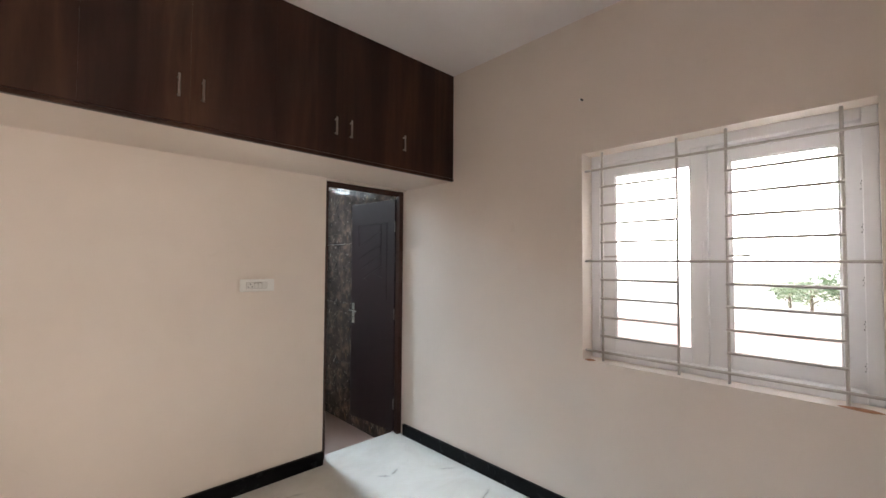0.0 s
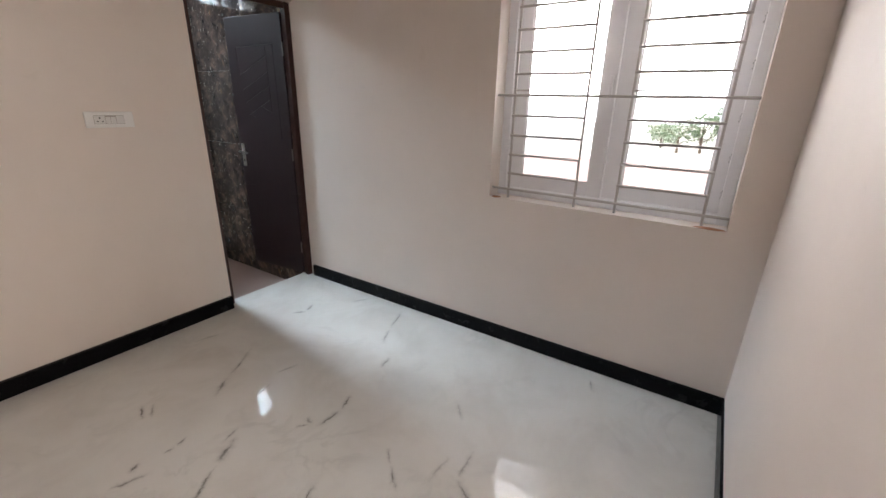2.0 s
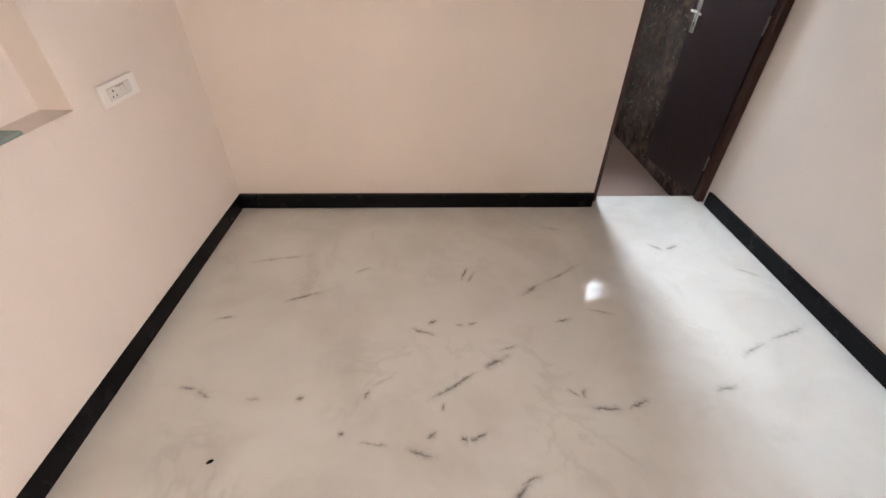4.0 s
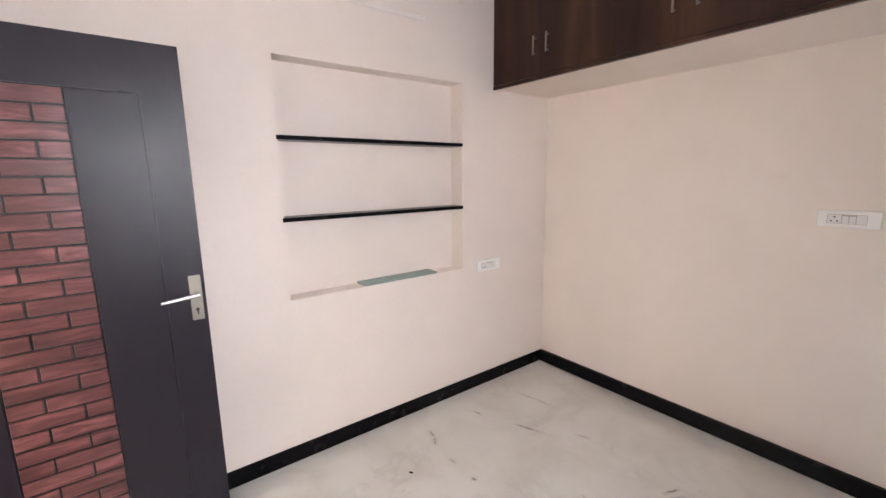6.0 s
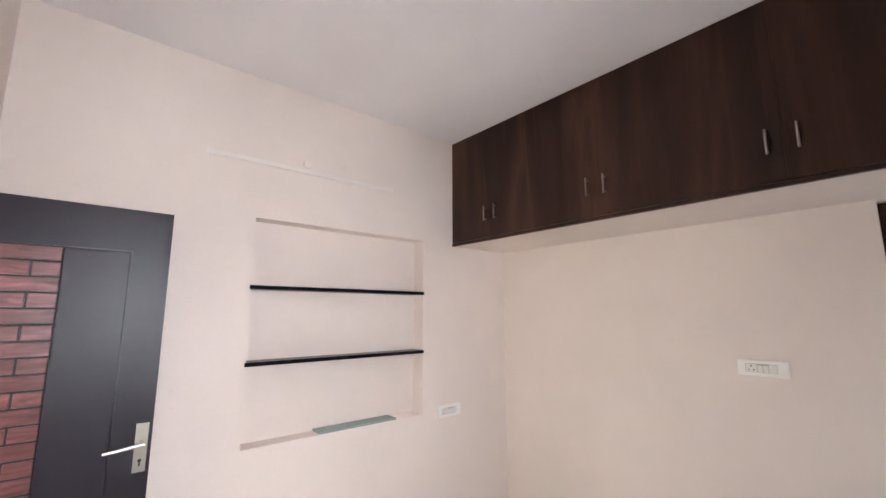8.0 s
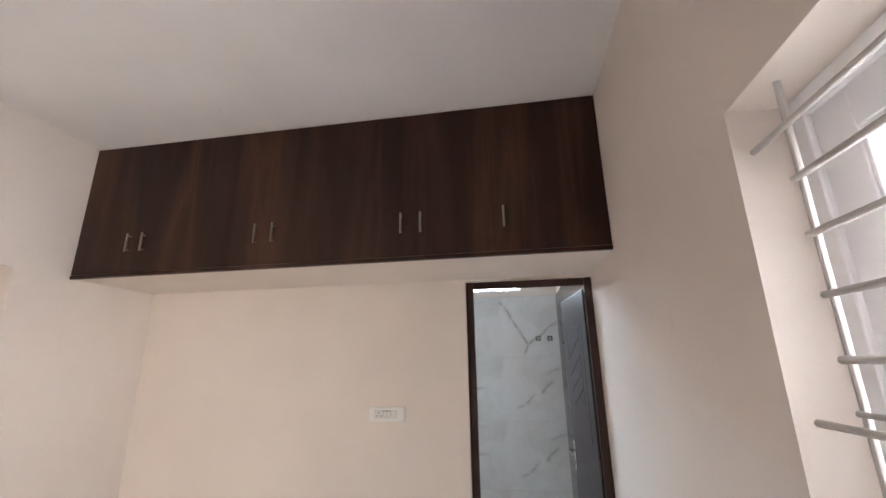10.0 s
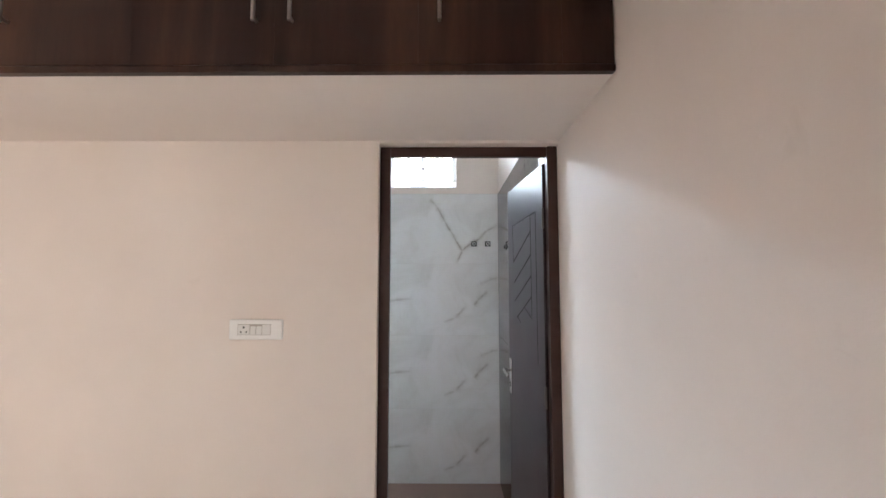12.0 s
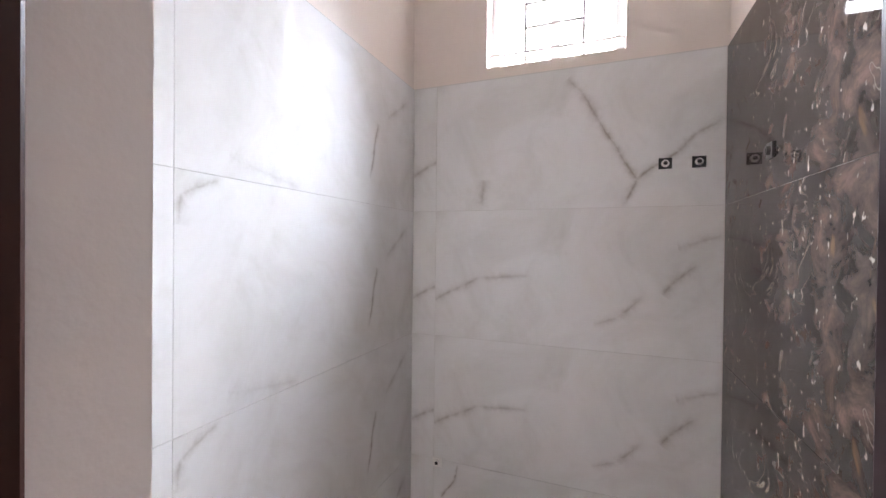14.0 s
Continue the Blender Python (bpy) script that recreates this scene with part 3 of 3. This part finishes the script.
# ---- bathroom window ----
bw = thing("window_2", (0, 0, 0), "small white bathroom window with a steel grille", "window", kind="structure")
part("window_frame", boxes((VX0, VX0 + 0.04, 1.93, 1.98, VZ0, VZ1), (VX1 - 0.04, VX1, 1.93, 1.98, VZ0, VZ1), (VX0 + 0.04, VX1 - 0.04, 1.93, 1.98, VZ0, VZ0 + 0.04),
                           (VX0 + 0.04, VX1 - 0.04, 1.93, 1.98, VZ1 - 0.04, VZ1), ((VX0 + VX1) / 2 - 0.02, (VX0 + VX1) / 2 + 0.02, 1.935, 1.975, VZ0 + 0.04, VZ1 - 0.04), w=0.003), M_UPVC, bw)
bgr = thing("bath_window_grille", (0, 0, 0), "grey steel bar grille in the bathroom window", "grille")
for x in (VX0 + 0.17, VX1 - 0.17):
    bm = bmesh.new()
    cyl(bm, (x, 1.89, VZ0 - 0.003), (x, 1.89, VZ1 + 0.003), 0.007, 8)
    part("bar", bm, M_GRILLE, bgr, smooth=True)
for k in range(5):
    bm = bmesh.new()
    z = VZ0 + 0.07 + k * 0.11
    cyl(bm, (VX0 - 0.003 if k in (0, 4) else VX0 + 0.165, 1.88, z), (VX1 + 0.003 if k in (0, 4) else VX1 - 0.165, 1.88, z), 0.007, 8)
    part("bar", bm, M_GRILLE, bgr, smooth=True)

# ---- bathroom door and its frame ----
fr = thing("door_frame_1", (0, 0, 0), "dark brown wooden frame of the bathroom door", "door frame", kind="structure")
FY0, FY1 = 0.046, 0.072
part("jamb", boxes((DX0, -0.721, FY0, FY1, 0.0, 2.107), w=0.003), M_FRAME, fr)
part("jamb", boxes((-0.044, -0.001, FY0 - 0.008, 0.086, 0.0, 2.107), w=0.003), M_FRAME, fr)
part("head", boxes((-0.721, -0.044, FY0, FY1, 2.064, 2.107), w=0.003), M_FRAME, fr)

M_HINGE = mat("dull_steel", (0.20, 0.18, 0.17), 0.45, 1.0)
LEAF_W, LEAF_Z0, LEAF_Z1 = 0.615, 0.012, 2.045
bd = thing("bathroom_door", (-0.055, 0.088, 0), "dark brown moulded bathroom door standing open", "door", rz=math.degrees(math.atan2(0.06, 0.6)))
# leaf runs along local +y, its grooved face at local x = 0
leaf = part("leaf", boxes((0, 0.03, 0, LEAF_W, LEAF_Z0, LEAF_Z1), w=0.003), M_LEAF, bd)
GROOVES = [(.515, 1.83, .105, 1.845), (.515, 1.83, .500, 1.63), (.105, 1.845, .100, 1.15), (.185, 1.835, .180, 1.36), (.500, 1.63, .183, 1.765), (.492, 1.515, .182, 1.652),
           (.482, 1.415, .181, 1.55), (.440, 1.330, .180, 1.45), (.300, 1.392, .178, 1.345), (.430, 1.337, .372, 1.308)]
cut = bmesh.new()
for u0, z0, u1, z1 in GROOVES:
    p, q = Vector((0, u0, z0)), Vector((0, u1, z1))
    m = Matrix.Translation((p + q) / 2) @ (q - p).to_track_quat("Z", "Y").to_matrix().to_4x4()
    bmesh.ops.create_cone(cut, cap_ends=True, segments=4, radius1=0.0034, radius2=0.0034, depth=(q - p).length + 0.004, matrix=m)
cutter = link_mesh("cutter", cut, M_LEAF)
cutter.parent = bd
mod = leaf.modifiers.new("grooves", 'BOOLEAN')
mod.object, mod.operation, mod.solver, mod.use_self = cutter, 'DIFFERENCE', 'EXACT', True
bpy.context.view_layer.update()
grooved = bpy.data.meshes.new_from_object(leaf.evaluated_get(bpy.context.evaluated_depsgraph_get()))
leaf.modifiers.clear()
leaf.data = grooved
bpy.data.objects.remove(cutter)


def lever(parent, y, z, face, sgn, plate_mat):
    """Lever handle with its plate on a leaf's face; the lever points along -y * sgn."""
    pl = part("handle_plate", boxes((face - 0.006, face, y - 0.02, y + 0.02, z - 0.11, z + 0.08), w=0.002), plate_mat, parent, "metal lock plate")
    bm = bmesh.new()
    cyl(bm, (face - 0.004, y, z + 0.015), (face - 0.045, y, z + 0.015), 0.009, 12)
    cyl(bm, (face - 0.040, y + 0.006 * sgn, z + 0.016), (face - 0.046, y - 0.11 * sgn, z + 0.006), 0.0095, 12, 0.007)
    part("lever", bm, M_CHROME, pl, "chrome lever", True)
    bm = bmesh.new()
    cyl(bm, (face - 0.0065, y, z - 0.055), (face - 0.0075, y, z - 0.055), 0.006, 10)
    box(bm, face - 0.0075, face - 0.0065, y - 0.0025, y + 0.0025, z - 0.075, z - 0.055)
    part("keyhole", bm, M_BLACK, pl)


lever(bd, LEAF_W - 0.04, 1.01, 0.0, 1, M_CHROME)
for z in (0.25, 1.03, 1.80):
    bm = bmesh.new()
    cyl(bm, (-0.003, -0.005, z - 0.045), (-0.003, -0.005, z + 0.045), 0.0055, 10)
    cyl(bm, (-0.003, -0.005, z + 0.045), (-0.003, -0.005, z + 0.051), 0.004, 10, 0.002)
    part("hinge", bm, M_HINGE, bd, "dull steel hinge knuckle", True)


# ---- entrance door ----
fr2 = thing("door_frame_2", (0, 0, 0), "dark brown wooden frame of the entrance", "door frame", kind="structure")
part("jamb", boxes((EX0, EX0 + 0.04, -3.26, -3.225, 0, EZ), w=0.003), M_FRAME, fr2)
part("jamb", boxes((EX1 - 0.055, EX1, -3.26, -3.20, 0, EZ), w=0.003), M_FRAME, fr2)
part("head", boxes((EX0 + 0.04, EX1 - 0.055, -3.26, -3.20, EZ - 0.05, EZ), w=0.003), M_FRAME, fr2)
ed = thing("entrance_door", (0, 0, 0), "charcoal painted door with red brick panel, standing open", "door")
EF = -2.822
EY0, EY1 = -3.222, -2.428
part("leaf", boxes((EF - 0.036, EF - 0.005, EY0, EY1, 0.012, 2.047), w=0.002), M_ENTRY, ed)
PY0, PY1, PM = -3.064, -2.566, -2.776
PZ1, PZ0 = 1.865, 0.190


def face(name, y0, y1, z0, z1):
    return part(name, boxes((EF - 0.006, EF, y0, y1, z0, z1), w=0.0015), M_ENTRY, ed)


gp = 0.0025
part("face_frame", boxes((EF - 0.006, EF, EY0, PY0 - gp, 0.012, 2.047), (EF - 0.006, EF, PY1 + gp, EY1, 0.012, 2.047),
                         (EF - 0.006, EF, PY0 - gp, PY1 + gp, PZ1 + gp, 2.047), (EF - 0.006, EF, PY0 - gp, PY1 + gp, 0.012, PZ0 - gp)), M_ENTRY, ed)
face("lock_panel", PM + gp, PY1 - gp, PZ0 + gp, PZ1 - gp)
bp = part("brick_panel", boxes((EF - 0.0058, EF - 0.0035, PY0 + 0.001, PM - 0.001, PZ0, PZ1)), M_GROOVE, ed, "brick panel on dark backing")
rows = 28
pitch = (PZ1 - PZ0) / rows
W = PM - PY0
brick_meshes = {}


def brick(y0, y1, z):
    w = round(y1 - y0, 4)
    if w not in brick_meshes:
        bm = boxes((-0.004, 0.004, -w / 2, w / 2, -pitch / 2 + 0.004, pitch / 2 - 0.004), w=0.0022)
        me = bpy.data.meshes.new("brick")
        bm.to_mesh(me)
        bm.free()
        me.materials.append(M_BRICK)
        brick_meshes[w] = me
    o = new("brick", brick_meshes[w])
    o.location = (EF - 0.001 + random.uniform(-0.0008, 0.0008), (y0 + y1) / 2, z)
    o.parent = bp


for r in range(rows):
    z = PZ1 - (r + 0.5) * pitch
    split = PY0 + W * (0.34 if r % 2 == 0 else 0.70) + random.uniform(-0.003, 0.003)
    brick(PY0 + 0.003, split - 0.004, z)
    brick(split + 0.004, PM - 0.003, z)


def entry_lever(y, z):
    pl = part("handle_plate", boxes((EF, EF + 0.005, y - 0.022, y + 0.022, z - 0.115, z + 0.075), w=0.0015), M_BRASS, ed, "antique brass lock plate")
    bm = bmesh.new()
    cyl(bm, (EF + 0.004, y, z), (EF + 0.048, y, z), 0.010, 14)
    cyl(bm, (EF + 0.044, y + 0.008, z), (EF + 0.050, y - 0.125, z - 0.012), 0.0105, 14, 0.008)
    part("lever", bm, M_CHROME, pl, "chrome lever", True)
    bm = bmesh.new()
    cyl(bm, (EF + 0.0045, y, z - 0.07), (EF + 0.0056, y, z - 0.07), 0.007, 12)
    box(bm, EF + 0.0045, EF + 0.0056, y - 0.003, y + 0.003, z - 0.092, z - 0.07)
    part("keyhole", bm, M_BLACK, pl)


entry_lever(-2.463, 1.085)
for z in (0.30, 1.06, 1.86):
    bm = boxes((EF - 0.034, EF - 0.002, EY0 - 0.0022, EY0 - 0.0002, z - 0.055, z + 0.055))
    cyl(bm, (EF + 0.002, EY0 - 0.004, z - 0.055), (EF + 0.002, EY0 - 0.004, z + 0.055), 0.006, 12)
    part("hinge", bm, M_BRASS, ed, "brass butt hinge", True)


# ---- switch boards ----
M_GREYGAP = mat("grey_plastic_gap", (0.42, 0.38, 0.34), 0.5)

def switchboard(at, rz):
    e = thing("switch_board", at, "white plastic switch board with socket and two switches", "switch", "switch boards", rz=rz)
    W2, H2 = 0.109, 0.0405
    part("cover_plate", boxes((-W2, W2, -0.016, 0.0, -H2, H2), w=0.004), M_PLATE, e)
    part("module_recess", boxes((-W2 + 0.036, W2 - 0.046, -0.0165, -0.010, -0.022, 0.022)), M_GREYGAP, e, "grey module gap")
    so = part("socket", boxes((-W2 + 0.038, -W2 + 0.086, -0.019, -0.010, -0.0205, 0.0205), w=0.0015), M_KEY, e)
    bm = bmesh.new()
    for x, z, r in ((0.0, 0.009, 0.0042), (-0.011, -0.009, 0.0034), (0.011, -0.009, 0.0034)):
        cyl(bm, (-W2 + 0.062 + x, -0.0188, z), (-W2 + 0.062 + x, -0.0194, z), r, 12)
    part("pin_holes", bm, M_BLACK, so, "three dark pin holes")
    for k in range(2):
        x = -W2 + 0.088 + k * 0.0245
        bm = boxes((x, x + 0.0225, -0.0195, -0.010, -0.0205, 0.0205), w=0.0015)
        for v in bm.verts:
            if v.co.z > 0 and v.co.y < -0.015:
                v.co.y += 0.0035
        part("switch", bm, M_KEY, e)
    x = -W2 + 0.137
    part("blank", boxes((x, W2 - 0.047, -0.0185, -0.010, -0.0205, 0.0205), w=0.001), M_KEY, e)
    return e


switchboard((-1.257, 0.0, 1.3275), 0)
switchboard((XW, -0.628, 0.915), 90)
switchboard((-1.575, YS, 1.383), 180)

# ---- tube light batten on the niche wall, ceiling rose, wire stub ----
bt = thing("light_batten", (XW, -1.72, 2.45), "slim white wall light batten above the niche", "light fitting")
part("channel", boxes((0, 0.012, -0.565, 0.565, -0.012, 0.016), w=0.003), M_REVEAL, bt)
for y in (-0.572, 0.565):
    part("end_cap", boxes((0, 0.015, y, y + 0.007, -0.015, 0.019), w=0.002), M_PLATE, bt)
bm = bmesh.new()
cyl(bm, (XW, -1.758, 2.497), (XW + 0.012, -1.758, 2.497), 0.026, 20, 0.021)
tagged(link_mesh("wall_rosette", bm, M_REVEAL, True), "small round white wire outlet on the wall", "outlet")
rose = thing("ceiling_rose", (-1.60, -1.715, ZC), "pale grey round ceiling rose with two screws", "ceiling rose")
bm = bmesh.new()
cyl(bm, (0, 0, 0), (0, 0, -0.018), 0.062, 32, 0.052)
cyl(bm, (0, 0, -0.018), (0, 0, -0.035), 0.034, 24, 0.026)
part("base", bm, M_KEY, rose, smooth=True)
for a in (40, 220):
    bm = bmesh.new()
    x, y = 0.047 * math.cos(radians(a)), 0.047 * math.sin(radians(a))
    cyl(bm, (x, y, -0.016), (x, y, -0.023), 0.007, 10)
    part("screw", bm, M_BLACK, rose, "dark screw")
stub = thing("wire_stub", (0, -1.661, 2.455), "short black wire end sticking out of the wall", "wire")
bm = bmesh.new()
cyl(bm, (0.0, 0, 0), (-0.02, -0.004, -0.003), 0.006, 10)
part("wire", bm, M_BLACK, stub, smooth=True)
bm = bmesh.new()
cyl(bm, (0.0, 0.012, 0.004), (-0.008, 0.012, 0.004), 0.008, 12)
part("plug", bm, M_PLATE, stub, "pale plastic plug", True)

# ---- bathroom valves ----
def valve(at, rz, ring, plate):
    e = thing("valve_stub", at, "square plated water outlet in the tiled wall", "valve", "bathroom water outlets", rz=rz)
    part("plate", boxes((-0.024, 0.024, -0.005, 0, -0.022, 0.022), w=0.0015), plate, e)
    bm = bmesh.new()
    cyl(bm, (0, -0.004, 0), (0, -0.014, 0), 0.015, 18, 0.013)
    part("ring", bm, ring, e, smooth=True)
    bm = bmesh.new()
    cyl(bm, (0, -0.013, 0), (0, -0.0155, 0), 0.008, 14)
    part("bore", bm, M_BLACK, e)


TY = 1.820
valve((-0.240, TY, 1.841), 0, M_PLATE, M_BLACK)
valve((-0.123, TY, 1.841), 0, M_PLATE, M_BLACK)
valve((-0.034, 1.36, 1.778), -90, M_BLACK, M_BLACK)
valve((-1.209, TY, 0.446), 0, M_PLATE, M_PLATE)


# ---- wire hook high on the brown-tiled side ----
bm = bmesh.new()
pts = [Vector((BX1, 0.935, 2.560)), Vector((BX1 - 0.03, 0.935, 2.556))] + [
    Vector((BX1 - 0.03, 0.905 + 0.030 * math.cos(a), 2.490 + 0.030 * math.sin(a))) for a in (0.0, -0.6, -1.2, -1.8, -2.4, -3.0)]
for p, q in zip(pts, pts[1:]):
    cyl(bm, p, q, 0.0042, 8)
tagged(link_mesh("wire_hook", bm, M_PLATE, True), "bent white wire hook on the bathroom wall", "hook")

# ---- bathroom tiles, 0.605 m courses up to 2.28 m ----
def tile(parent, origin, size, material, cache):
    """A tile with its lower corner at origin; its size is along x, y and z."""
    key = (tuple(round(v, 4) for v in size), material.name)
    if key not in cache:
        w, d, h = size
        bm = boxes((0.0007, w - 0.0007, 0, d, 0.0007, h - 0.0007)) if w > d else boxes((0, w, 0.0007, d - 0.0007, 0.0007, h - 0.0007))
        bevel(bm, 0.0003, 1)
        me = bpy.data.meshes.new("tile")
        bm.to_mesh(me)
        bm.free()
        me.materials.append(material)
        cache[key] = me
    o = new("tile", cache[key])
    o.location = origin
    o.parent = parent
    return o


tiles = {}
north, west, east = (bpy.data.objects[n] for n in ("bath_wall_north", "bath_wall_west", "bath_wall_east"))
gn = part("grout", boxes((BX0, BX1, BY1 - 0.012, BY1, BZ, 2.279)), M_GROUT, north)
gw = part("grout", boxes((BX0, BX0 + 0.008, BY0, BY1 - 0.0121, BZ, 2.279)), M_GROUT, west)
ge = part("grout", boxes((BX1 - 0.008, BX1, BY0, BY1 - 0.0121, BZ, 2.279)), M_GROUT, east)
for r, z in enumerate((-0.145, 0.460, 1.065, 1.670)):
    mt = (M_WTILE_LOW, M_WTILE, M_WTILE, M_WTILE_TOP)[r]
    tile(north, (-1.230, TY, z), (1.195, 0.006, 0.605), mt, tiles)
    tile(north, (-1.352, TY, z), (0.122, 0.006, 0.605), M_WTILE, tiles)
    # the side courses start at the corner by the back wall
    tile(west, (-1.358, 0.592, z), (0.006, 1.228, 0.605), M_WTILE_W, tiles)
    tile(west, (-1.358, 0.142, z), (0.006, 0.450, 0.605), M_WTILE_W, tiles)
    tile(east, (-0.034, 0.592, z), (0.006, 1.228, 0.605), M_BROWN, tiles)
    tile(east, (-0.034, 0.142, z), (0.006, 0.450, 0.605), M_BROWN, tiles)

# ---- crumb on the floor ----
bm = bmesh.new()
bmesh.ops.create_icosphere(bm, subdivisions=2, radius=1.0)
for v in bm.verts:
    v.co = Vector((v.co.x * 0.013, v.co.y * 0.006, (v.co.z + 0.9) * 0.0035)) * (1 + 0.3 * noise.noise(v.co * 1.7))
crumb = link_mesh("debris_crumb", bm, M_GRANITE, True)
crumb.matrix_world = pose(-2.539, -1.617, 0.0005, 0, 0, 35)
tagged(crumb, "small dark crumb of debris on the marble floor", "debris")
